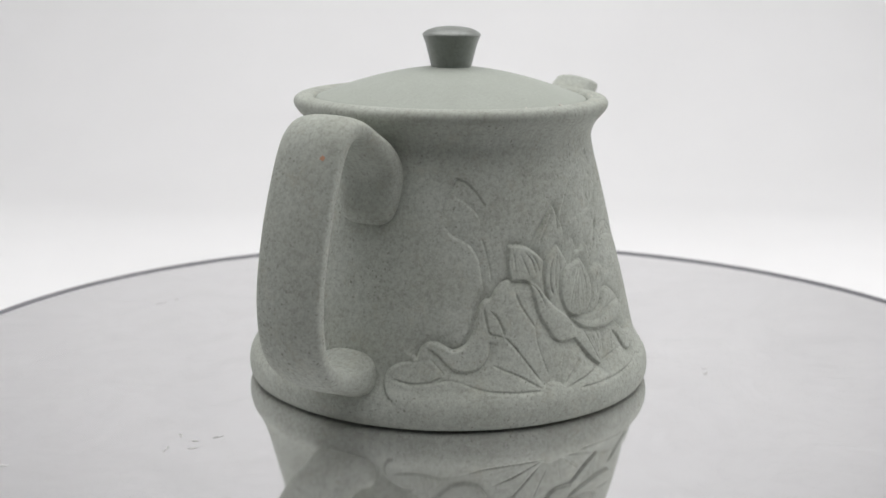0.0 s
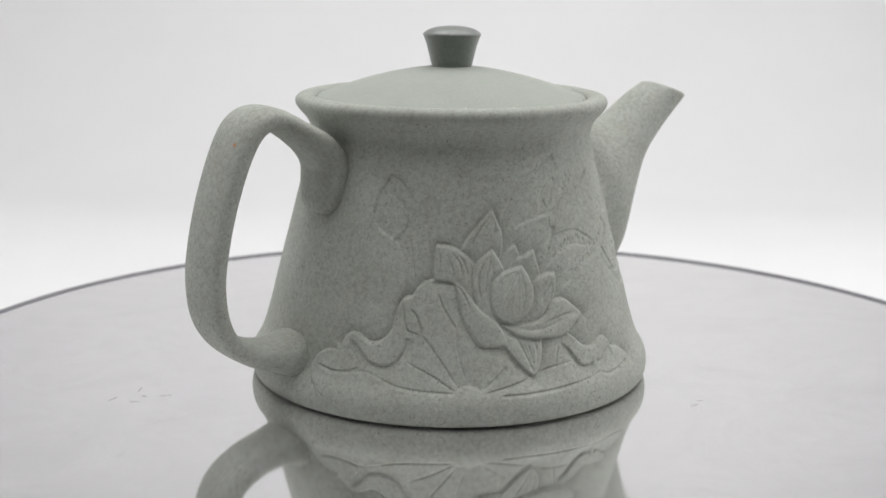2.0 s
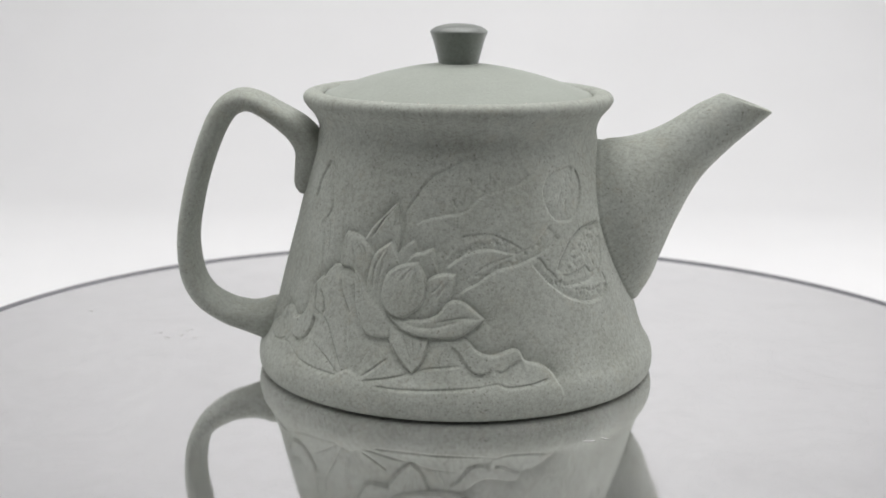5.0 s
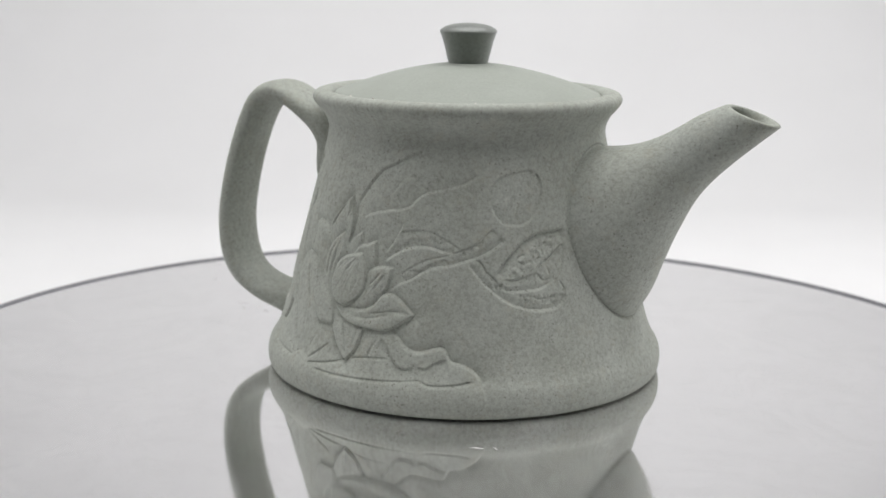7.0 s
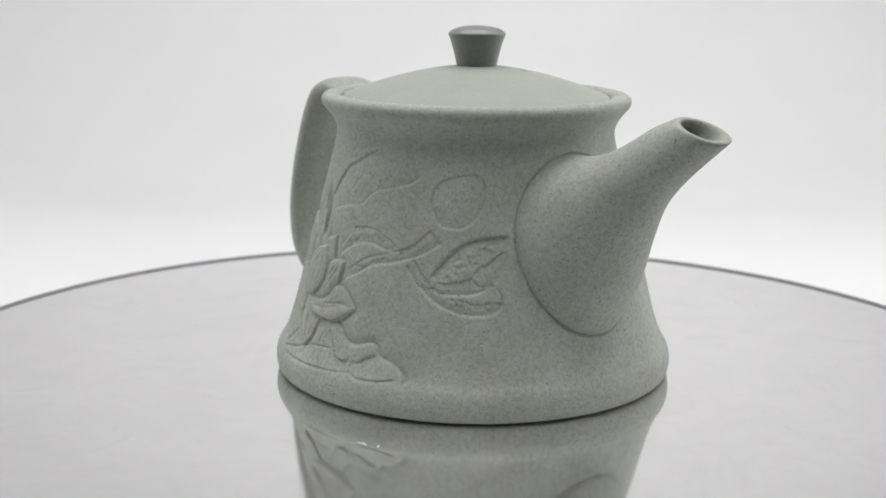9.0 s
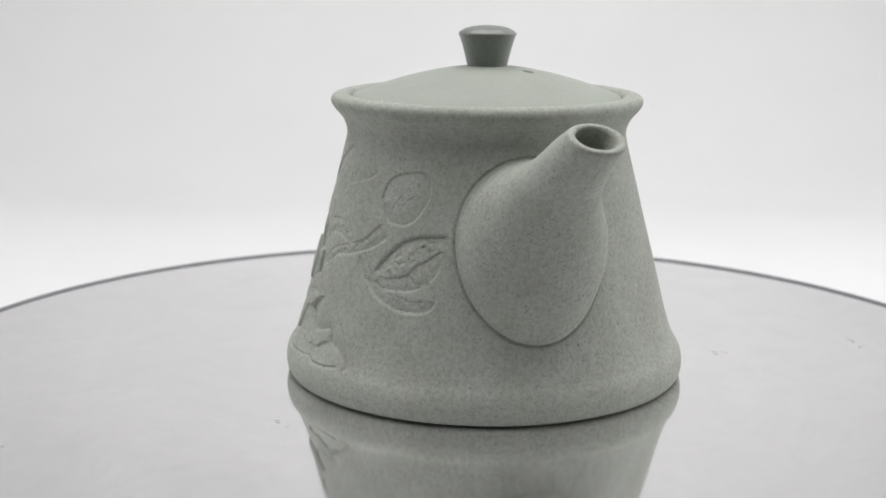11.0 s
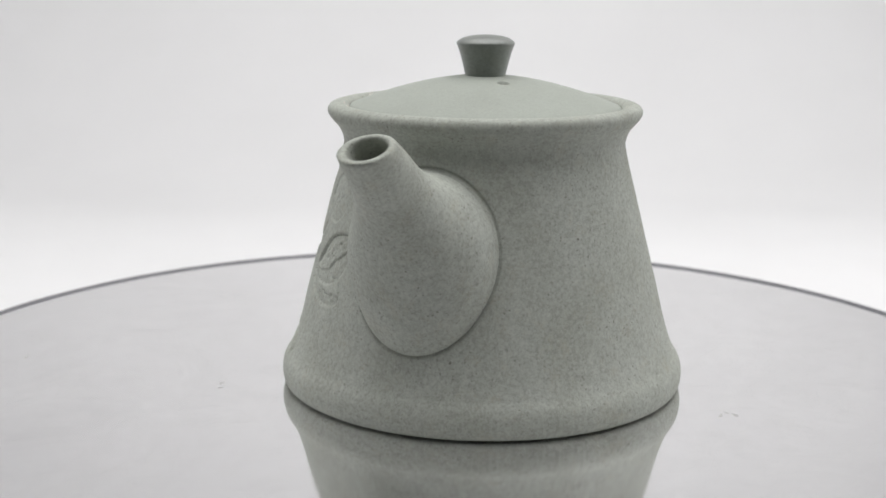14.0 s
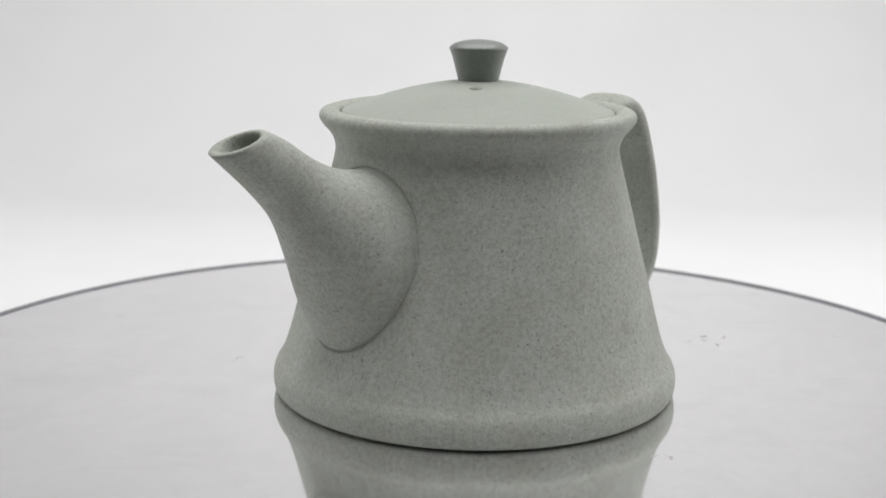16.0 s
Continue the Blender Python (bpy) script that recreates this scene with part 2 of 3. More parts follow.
def carve(depth, width, side, text):
    """Cut a line into the clay. text: angle and height pairs. side: the flank that is cut away in a slope (1 left of the stroke, -1 right, 0 none)."""
    P = np.array([[float(v) for v in q.split(",")] for q in text.split()])
    C = spline(np.column_stack([np.radians(P[:, 0]) * 48, P[:, 1]]), 0.25)
    ang, hz = C[:, 0] / 48, C[:, 1]
    reach = 7.0 if side else 1.6
    ci = np.where((PHI > ang.min() - reach / 45) & (PHI < ang.max() + reach / 45))[0]
    ri = np.where((HZ > hz.min() - reach) & (HZ < hz.max() + reach))[0]
    if not len(ci) or not len(ri):
        return
    sl = (slice(ri[0], ri[-1] + 1), slice(ci[0], ci[-1] + 1))
    u, z, r = UU[sl], ZZ[sl], RR[sl]
    best = np.full(u.shape, 1e9)
    sign = np.zeros(u.shape)
    where = np.zeros(u.shape)
    n = len(C)
    for k in range(n - 1):
        ax, az = (u - ang[k]) * r, z - hz[k]
        dx, dz = (ang[k + 1] - ang[k]) * 48, hz[k + 1] - hz[k]
        L2 = dx * dx + dz * dz + 1e-9
        t = np.clip((ax * dx + az * dz) / L2, 0, 1)
        d = np.hypot(ax - t * dx, az - t * dz)
        m = d < best
        best[m] = d[m]
        sign[m] = np.sign(dx * az - dz * ax)[m]
        where[m] = (k + t[m]) / (n - 1)
    wear = 0.92 + 0.14 * np.sin(where * 9 + len(text)) * np.sin(where * 23 + depth * 50)
    fade = np.clip(np.minimum(where, 1 - where) * n * 0.25 / 1.2, 0.25, 1)
    depth, width = depth * 2.05, width * 0.85
    cut = -depth * np.exp(-(best / width) ** 2) * wear * fade
    if side:
        s = best * sign * side
        cut = np.minimum(cut, -depth * 0.85 * fade * np.exp(-best / 2.2) / (1 + np.exp(-np.clip(s / 0.13, -30, 30))))
    RELIEF[sl] = np.minimum(RELIEF[sl], GROUND[sl] + cut)


def petal(lift, text, groove=0.5):
    """A closed petal or leaf: its middle stands proud, its outline is cut and the clay outside slopes down to it."""
    P = np.array([[float(v) for v in q.split(",")] for q in text.split()])
    C = spline(np.column_stack([np.radians(P[:, 0]) * 48, P[:, 1]]), 0.25)
    C = np.vstack([C, C[:1]])
    ang, hz = C[:, 0] / 48, C[:, 1]
    reach = 9.0
    ci = np.where((PHI > ang.min() - reach / 45) & (PHI < ang.max() + reach / 45))[0]
    ri = np.where((HZ > hz.min() - reach) & (HZ < hz.max() + reach))[0]
    sl = (slice(ri[0], ri[-1] + 1), slice(ci[0], ci[-1] + 1))
    u, z, r = UU[sl], ZZ[sl], RR[sl]
    best = np.full(u.shape, 1e9)
    inside = np.zeros(u.shape, bool)
    for k in range(len(C) - 1):
        ax, az = (u - ang[k]) * r, z - hz[k]
        dx, dz = (ang[k + 1] - ang[k]) * 48, hz[k + 1] - hz[k]
        t = np.clip((ax * dx + az * dz) / (dx * dx + dz * dz + 1e-9), 0, 1)
        best = np.minimum(best, np.hypot(ax - t * dx, az - t * dz))
        if abs(dz) > 1e-9:
            inside ^= ((hz[k] > z) != (hz[k + 1] > z)) & (u < ang[k] + (ang[k + 1] - ang[k]) * (z - hz[k]) / dz)
    s = np.where(inside, best, -best)
    q = np.clip(s / 0.4 + 0.5, 0, 1)
    lift, groove = lift * 1.9, groove * 2.0
    top = lift * (0.3 + 0.7 * (1 - np.exp(-np.maximum(s, 0) / 1.4)))
    w = np.exp(-np.maximum(-s, 0) / 1.7)
    low = np.minimum(RELIEF[sl], RELIEF[sl] * (1 - w) - groove * w)
    RELIEF[sl] = low + (top - low) * q


def swell(phi, z, a, b, h, turn=0):
    """A soft rise of the clay, for the rounded middle of a petal."""
    x, y = (UU - radians(phi)) * RR, ZZ - z
    c, s = math.cos(radians(turn)), math.sin(radians(turn))
    q = ((x * c + y * s) / a) ** 2 + ((y * c - x * s) / b) ** 2
    RELIEF[:] += 1.6 * h * np.clip(1 - q, 0, 1) ** 0.8


def hatch(phi0, z0, phi1, z1, spread, count, depth):
    """Fine scratched veins that run together towards a petal's tip."""
    rng = random.Random(count * 7 + int(z1))
    for k in range(count):
        o = ((k + 0.5) / count - 0.5) * spread + rng.uniform(-0.4, 0.4)
        a, b = rng.uniform(0.0, 0.25), rng.uniform(0.7, 0.95)
        p = [(phi0 + o + (phi1 - phi0 - o) * t ** 1.3, z0 + (z1 - z0) * t) for t in (a, (a + b) / 2, b)]
        carve(depth, 0.24, 0, " ".join(f"{x:.2f},{y:.2f}" for x, y in p))


def stipple(phi0, z0, phi1, z1, spread, count, seed):
    """Small punched pits scattered along a line."""
    rng = random.Random(seed)
    for _ in range(count):
        t, o = rng.random(), rng.uniform(-spread, spread)
        p, z = phi0 + (phi1 - phi0) * t + rng.uniform(-1, 1), z0 + (z1 - z0) * t + o
        d2 = ((UU - radians(p)) * RR) ** 2 + (ZZ - z) ** 2
        RELIEF[:] -= rng.uniform(0.1, 0.22) * np.exp(-d2 / rng.uniform(0.06, 0.22))


def carvings():
    # recessed background: broad leaf, band, stem, buds, pod
    carve(0.36, 0.5, -1, "-106.3,48.4 -106.2,52.3 -104.0,55.1 -101.1,58.4 -97.0,61.8 -91.6,63.7 -86.8,65.6 -81.8,67.2")  # broad leaf
    carve(0.3, 0.35, 1, "-102.9,49.3 -98.8,51.0 -92.0,52.1 -84.7,53.5 -82.8,55.2 -79.7,56.9 -76.3,57.7 -71.1,58.5 -65.0,60.1 -60.8,62.2")  # broad leaf
    carve(0.16, 0.4, 0, "-77.0,63.1 -77.0,61.0 -77.5,59.2")  # vein
    carve(0.13, 0.5, 0, "-92.5,55.5 -89.3,59.1 -84.7,62.7")  # vein
    carve(0.3, 0.35, 1, "-99.6,50.1 -97.1,51.5 -92.6,52.3 -88.8,52.4 -84.9,53.4")  # curl
    carve(0.25, 0.35, 0, "-90.5,56.8 -89.3,54.5 -87.2,53.1")  # curl
    carve(0.18, 0.35, 0, "-88.8,52.1 -88.5,49.6 -89.3,47.1")  # curl
    carve(0.42, 0.4, -1, "-86.4,49.4 -88.0,46.4 -90.0,43.4 -92.6,40.5")  # stalk
    carve(0.3, 0.4, -1, "-90.6,44.4 -87.0,46.3 -83.2,47.1 -77.5,47.2 -73.8,46.2 -70.0,44.6 -66.2,42.7")  # band
    carve(0.45, 0.3, 1, "-92.2,38.7 -88.4,41.1 -84.7,42.6 -80.1,43.5 -75.5,43.3 -71.8,42.4 -67.6,42.1")  # band
    carve(0.32, 0.45, -1, "-86.7,35.3 -81.5,38.2 -77.1,40.1 -71.8,41.2 -66.9,42.4 -61.7,44.1 -57.8,46.8 -55.0,48.6")  # stem
    carve(0.47, 0.3, 1, "-90.2,30.5 -86.1,33.5 -82.2,35.0 -78.7,36.9 -74.4,38.5 -69.1,39.2 -65.5,40.2 -60.9,41.3 -56.1,43.2 -51.7,45.5")  # stem
    carve(0.15, 0.3, 0, "-79.6,37.6 -73.5,39.8 -66.4,41.1 -59.9,43.3 -54.0,46.8")  # stem
    carve(0.36, 0.5, -1, "-150.7,52.1 -150.9,55.1 -149.9,58.0 -148.0,60.1 -146.1,62.5 -142.7,61.3 -139.7,59.1 -136.2,55.3")  # bud
    carve(0.34, 0.35, 1, "-150.5,50.9 -148.1,48.9 -145.6,47.8 -143.0,47.0")  # bud
    carve(0.3, 0.3, 1, "-148.0,58.4 -144.6,57.4 -141.6,55.7 -139.3,53.8 -138.4,51.4 -139.4,49.1 -141.4,47.6")  # bud
    carve(0.2, 0.3, 0, "-147.1,57.8 -147.8,54.9 -148.8,52.1")  # bud
    carve(0.36, 0.35, 1, "-143.4,47.2 -141.0,45.2 -139.4,42.7 -138.7,39.2 -138.1,35.7 -137.3,32.9")  # stem
    carve(0.34, 0.35, 0, "-138.3,48.3 -137.0,44.8 -136.0,40.6 -135.4,37.1 -135.0,34.0")  # stem
    carve(0.3, 0.35, 1, "-56.0,54.2 -54.5,51.7 -52.4,49.9 -49.4,49.3 -46.0,49.3 -42.9,50.4 -40.0,53.0 -37.7,56.6 -37.6,60.1 -39.4,62.4")  # bud
    carve(0.3, 0.5, -1, "-56.0,54.4 -56.1,57.0 -54.2,59.9 -50.2,61.5 -45.2,62.3 -39.8,62.6")  # bud
    carve(0.14, 0.3, 0, "-52.5,51.7 -50.1,54.5 -47.9,57.0")  # bud
    carve(0.14, 0.3, 0, "-48.4,49.9 -46.9,54.1 -44.2,56.1 -41.4,57.3")  # bud
    carve(0.12, 0.3, 0, "-52.0,56.5 -49.4,58.5 -46.9,59.1")  # bud
    carve(0.13, 0.3, 0, "-44.2,50.9 -41.6,53.4 -39.9,56.4")  # bud
    carve(0.57, 0.5, -1, "-55.0,35.9 -52.9,38.6 -49.8,41.4 -46.5,44.0 -42.3,45.8 -37.4,46.6 -29.9,47.0")  # pod
    carve(0.49, 0.3, 1, "-63.9,39.4 -61.2,36.7 -58.4,34.2 -54.9,31.6 -50.6,29.4 -46.4,28.0 -41.3,27.4 -36.0,27.8 -33.1,29.2 -32.3,31.3")  # pod
    carve(0.37, 0.4, -1, "-63.1,40.6 -60.5,40.0 -58.6,37.7 -56.4,36.0 -54.2,33.9")  # pod
    carve(0.25, 0.3, 0, "-61.1,38.8 -59.8,37.0 -58.5,36.3")  # pod
    carve(0.45, 0.3, 1, "-54.2,33.7 -52.2,32.6 -48.9,32.5 -44.6,32.6 -41.0,32.9 -36.5,34.3 -34.0,35.1")  # pod
    carve(0.41, 0.4, -1, "-53.6,35.4 -49.8,35.1 -47.0,35.5 -44.5,35.9 -41.8,36.5 -40.1,34.9 -37.4,34.8 -34.5,35.5")  # pod
    carve(0.41, 0.35, -1, "-41.9,36.4 -40.2,38.7 -36.6,40.4 -32.9,42.6 -30.4,43.5")  # pod ridge
    carve(0.33, 0.35, 1, "-35.7,34.8 -33.1,37.1 -31.7,40.0 -30.5,43.0")  # pod rim
    carve(0.29, 0.4, 0, "-44.6,31.2 -42.1,30.1 -39.1,30.1 -36.7,30.5 -35.6,31.5")  # pod
    carve(0.25, 0.35, 0, "-50.6,30.7 -48.8,29.6 -47.4,28.5")  # pod
    carve(0.2, 0.35, 0, "-43.8,29.0 -40.4,28.7 -36.8,29.1 -34.5,30.4")  # pod
    carve(0.37, 0.35, 0, "-38.2,38.6 -37.6,36.9 -36.8,35.5")  # rib
    carve(0.33, 0.35, 0, "-35.2,39.3 -34.7,38.0 -34.3,36.7")  # rib
    carve(0.29, 0.35, 0, "-40.8,38.8 -38.5,39.7 -36.0,40.0")  # rib
    carve(0.33, 0.3, 0, "-34.3,34.7 -33.2,33.0 -32.3,31.4")  # rib
    # broad lotus leaf in front
    carve(0.56, 0.35, 1, "-162.7,7.3 -164.5,8.2 -165.9,10.0 -166.4,12.6 -165.3,15.1 -162.9,16.5 -160.5,17.1 -157.7,17.2")  # leaf
    carve(0.84, 0.4, 1, "-157.9,17.5 -157.2,20.0 -155.3,21.8 -153.1,22.4 -150.7,21.9 -148.6,20.8 -146.2,20.7 -143.7,21.9 -141.9,23.7 -141.0,26.7 -140.3,29.9 -139.3,31.6 -137.6,32.8 -135.0,33.3")  # leaf
    carve(0.84, 0.4, 1, "-137.8,32.2 -135.9,33.1 -134.8,34.7 -133.1,36.2 -130.8,37.1 -128.0,37.5 -125.8,37.1 -122.9,36.5")  # leaf
    carve(0.5, 0.5, -1, "-153.9,20.3 -151.7,18.8 -149.5,16.8 -147.6,15.4 -144.5,14.7 -141.7,14.9 -139.5,16.0 -138.0,17.6 -137.0,19.7 -136.8,22.7")  # fold
    carve(0.4, 0.3, 0, "-154.4,18.6 -152.4,16.9 -150.3,14.9 -149.3,13.6")  # fold
    carve(0.4, 0.3, 0, "-163.7,12.7 -161.1,12.2 -158.2,11.9 -154.3,12.3 -151.3,13.2 -149.3,13.8")  # fold
    carve(0.45, 0.45, -1, "-122.1,33.3 -121.6,29.8 -120.9,27.4 -119.7,25.3 -118.2,23.3 -116.9,21.4 -114.9,20.3 -112.3,20.1 -109.5,20.3 -107.7,20.1")  # fold
    carve(0.4, 0.4, 0, "-128.0,34.0 -126.8,31.0 -124.9,28.2 -122.6,25.1 -121.5,26.9 -121.2,29.8")  # pocket
    carve(0.35, 0.35, 0, "-138.3,30.7 -137.7,27.6 -136.9,24.4 -134.8,23.6 -132.5,23.2")  # pocket
    carve(0.35, 0.35, 0, "-136.4,29.9 -134.5,28.2 -133.0,25.5 -132.5,23.2")  # pocket
    carve(0.32, 0.3, 0, "-155.5,11.8 -148.9,13.0 -145.6,12.5 -139.4,10.5 -133.2,9.7 -126.8,9.4 -121.9,9.3")  # vein
    carve(0.32, 0.3, 0, "-137.2,16.8 -133.4,15.1 -128.9,13.2 -124.7,10.8 -122.0,9.4")  # vein
    carve(0.36, 0.3, 0, "-132.5,23.2 -129.9,20.8 -127.0,17.2 -124.2,13.5 -121.8,10.3")  # vein
    carve(0.22, 0.3, 0, "-122.3,25.1 -122.4,21.3 -121.2,16.5 -120.0,13.1 -119.0,11.2")  # vein
    carve(0.18, 0.3, 0, "-112.8,18.9 -114.5,16.0 -116.1,12.8 -116.9,11.0")  # vein
    carve(0.32, 0.3, 0, "-115.6,9.8 -111.8,12.4 -107.8,15.5")  # vein
    carve(0.42, 0.3, 1, "-121.9,9.3 -121.6,10.4 -120.1,11.1 -118.1,11.0 -116.6,10.4 -115.6,9.6")  # heart
    carve(0.42, 0.3, 0, "-114.7,9.1 -108.8,10.2 -104.2,11.2 -100.5,12.3 -96.2,13.5 -91.1,14.1 -86.2,14.4")  # shore
    carve(0.4, 0.3, 0, "-110.8,8.4 -103.7,8.3 -96.6,8.5 -88.5,8.9 -82.3,9.3 -77.1,9.9 -74.8,9.1 -71.8,9.0 -66.7,9.4 -62.5,10.2")  # shore
    carve(0.75, 0.4, 1, "-87.2,21.9 -84.3,20.1 -82.0,18.0 -79.2,17.0 -76.8,17.1 -74.1,17.9 -71.3,18.3 -69.7,17.4 -68.6,15.3 -66.5,14.6 -63.9,13.8 -61.5,12.4 -60.2,10.8 -59.6,8.7")  # shore
    carve(0.55, 0.5, -1, "-90.2,19.3 -87.8,17.2 -86.3,15.1 -84.8,13.2 -82.4,12.1 -80.2,12.3 -78.5,13.3")  # fold
    carve(0.4, 0.4, -1, "-78.5,13.3 -75.8,12.6 -73.5,13.8 -71.2,14.8 -68.9,15.3")  # fold
    carve(0.28, 0.35, 0, "-93.2,13.8 -92.1,17.0 -90.6,19.3")  # vein
    # flower, back to front
    petal(0.1, "-102.5,45.3 -105.2,43.9 -107.8,41.7 -107.1,39.2 -103.2,39.7 -101.2,42.2", 0.6)
    petal(0.12, "-96.0,43.5 -99.4,42.4 -102.7,41.6 -104.6,39.4 -101.1,37.6 -97.9,36.1 -94.3,37.1 -95.2,40.3", 0.6)
    petal(0.17, "-120.9,44.2 -118.1,47.8 -115.0,50.4 -112.2,52.7 -109.9,54.3 -108.4,51.2 -106.9,47.6 -108.5,42.0 -114.7,41.1 -117.8,41.9", 0.65)
    petal(0.24, "-129.1,37.2 -129.6,41.4 -128.8,45.6 -125.0,45.4 -121.3,44.2 -118.2,42.2 -116.7,40.4 -117.6,37.4 -117.6,32.8 -122.1,35.9 -125.8,37.0", 0.6)
    petal(0.26, "-110.6,44.4 -113.0,43.1 -115.8,41.1 -117.1,37.7 -117.3,33.5 -115.8,30.0 -113.3,27.6 -110.3,26.1 -109.9,33.5 -109.4,37.1 -107.1,38.6 -108.5,41.8", 0.5)
    petal(0.26, "-88.8,37.2 -93.2,37.1 -97.0,35.7 -98.9,32.0 -101.6,28.4 -105.0,25.9 -98.6,25.3 -94.2,26.3 -91.6,29.0 -89.8,32.1 -88.9,34.9", 0.55)
    petal(0.27, "-109.4,25.6 -109.9,23.5 -108.7,20.9 -106.2,17.5 -103.3,14.4 -100.5,12.3 -98.1,15.0 -96.9,18.3 -97.2,21.7 -103.7,22.8", 0.6)
    petal(0.21, "-80.2,25.8 -83.6,28.3 -86.9,30.3 -90.7,30.1 -94.1,26.9 -98.6,25.4 -103.7,25.4 -108.6,25.7 -106.4,23.7 -102.4,22.3 -98.0,21.5 -92.8,21.4 -88.0,21.7 -84.0,23.5", 0.65)
    petal(0.42, "-80.6,25.8 -85.6,25.9 -90.8,24.5 -95.3,23.5 -100.4,23.5 -104.5,24.5 -108.3,25.6 -106.2,23.7 -102.4,22.3 -98.0,21.5 -92.8,21.4 -88.0,21.7 -84.3,23.5", 0.15)
    petal(0.42, "-100.9,39.9 -104.0,39.3 -107.6,38.4 -110.3,36.8 -111.5,34.3 -111.8,31.2 -110.6,28.3 -108.3,26.5 -105.0,25.9 -101.5,27.5 -99.3,29.4 -98.0,31.9 -98.0,35.0 -99.3,37.6", 0.45)
    petal(0.29, "-122.9,36.5 -120.5,35.2 -117.7,32.1 -115.1,29.3 -112.6,27.5 -109.9,25.7 -108.2,22.3 -108.3,20.6 -112.3,20.5 -114.9,20.7 -116.7,22.2 -119.1,25.7 -120.6,28.0 -121.3,31.2", 0.2)
    GROUND[:] = np.maximum(RELIEF, 0)
    carve(0.41, 0.3, 0, "-122.9,36.1 -120.8,34.5 -119.3,32.0 -118.3,29.5")  # roll
    carve(0.3, 0.3, 0, "-118.0,45.0 -115.9,47.9 -113.1,50.9 -110.7,53.2")  # line
    carve(0.3, 0.3, 0, "-109.9,53.6 -109.3,51.2 -109.9,48.4")  # line
    carve(0.3, 0.3, 0, "-125.5,43.7 -124.1,41.0 -123.0,38.2")  # line
    carve(0.32, 0.3, 0, "-123.6,43.8 -121.4,41.5 -120.5,38.3")  # line
    carve(0.3, 0.3, 0, "-128.0,44.3 -127.4,41.5 -127.6,38.4")  # line
    carve(0.3, 0.3, 0, "-121.6,43.5 -119.6,40.8 -118.7,37.6")  # line
    carve(0.32, 0.3, 0, "-112.8,42.0 -114.7,39.1 -115.5,35.6 -114.9,32.1")  # line
    carve(0.3, 0.3, 0, "-111.2,42.7 -112.6,39.2 -113.4,35.0 -113.0,30.8")  # line
    carve(0.3, 0.3, 0, "-102.1,39.4 -101.1,36.2 -101.0,32.7 -102.5,29.5")  # line
    carve(0.38, 0.3, 0, "-102.8,39.1 -105.4,37.8 -107.5,36.0")  # line
    carve(0.38, 0.3, 0, "-102.1,39.0 -103.9,37.2 -106.1,34.6")  # line
    carve(0.35, 0.3, 0, "-101.8,38.8 -103.3,36.3 -104.8,34.1")  # line
    carve(0.3, 0.3, 0, "-104.2,38.8 -107.1,37.4 -109.4,35.2")  # line
    carve(0.32, 0.3, 0, "-90.8,35.8 -93.0,33.0 -95.6,30.3")  # line
    carve(0.32, 0.3, 0, "-92.4,36.0 -94.4,33.8 -96.8,31.9")  # line
    carve(0.3, 0.3, 0, "-90.4,33.6 -92.0,30.9 -94.0,28.6")  # line
    carve(0.3, 0.3, 0, "-83.9,26.6 -88.8,26.2 -94.3,25.2")  # line
    carve(0.41, 0.35, 0, "-107.6,24.8 -104.4,21.8 -102.3,17.7 -100.5,13.2")  # line
    carve(0.3, 0.3, 0, "-101.5,21.3 -100.7,17.9 -100.3,14.4")  # line
    carve(0.3, 0.3, 0, "-99.2,21.2 -98.7,18.4 -99.6,15.1")  # line
    carve(0.3, 0.3, 0, "-103.3,21.8 -101.6,18.2 -100.7,15.1")  # line
    hatch(-106, 28, -101.5, 39.5, 9, 6, 0.2)
    hatch(-95, 29, -89.8, 36.4, 7, 4, 0.2)
    hatch(-98, 20.5, -100.3, 13.2, 5, 4, 0.22)
    hatch(-127, 39, -127.5, 45.4, 6, 4, 0.16)
    hatch(-112.5, 31, -110.4, 44, 4, 3, 0.18)
    for phi, z, a, turn in ((-46.5, 40.2, 1.5, 20), (-42.0, 42.6, 1.4, 30), (-38.5, 44.6, 1.2, 10), (-43.5, 38.8, 1.3, 0), (-39.5, 41.6, 1.2, 40), (-48.8, 37.8, 1.2, 15), (-35.4, 44.2, 1.1, 20)):
        swell(phi, z, a, a * 0.7, 0.2, turn)
    stipple(-51, 38.0, -33, 43.8, 2.4, 120, 3)
    stipple(-57, 34.6, -48, 30.4, 0.9, 30, 4)
    stipple(-48, 29.8, -36, 29.6, 1.3, 50, 8)
    stipple(-89, 42, -80, 45.3, 0.8, 24, 1)
    stipple(-80, 45.3, -70, 44.4, 0.8, 26, 6)
    stipple(-85, 35.4, -67, 41.2, 0.7, 30, 2)
    stipple(-67, 41.2, -55, 47.8, 0.6, 24, 7)
    stipple(-52, 53, -42, 59, 2.6, 24, 5)
    stipple(-92, 56, -72, 63, 3.0, 24, 11)


def seam(u, z, r):
    """A narrow groove in the wall where the spout was luted on."""
    q = np.sqrt((r * np.sin(u + radians(1.4)) / 19.9) ** 2 + ((z - 43.7) / 23.3) ** 2)
    d = (q - 1) * 21
    return -0.45 * np.exp(-((d - 0.2) / 0.34) ** 2) * (np.cos(u) > 0)


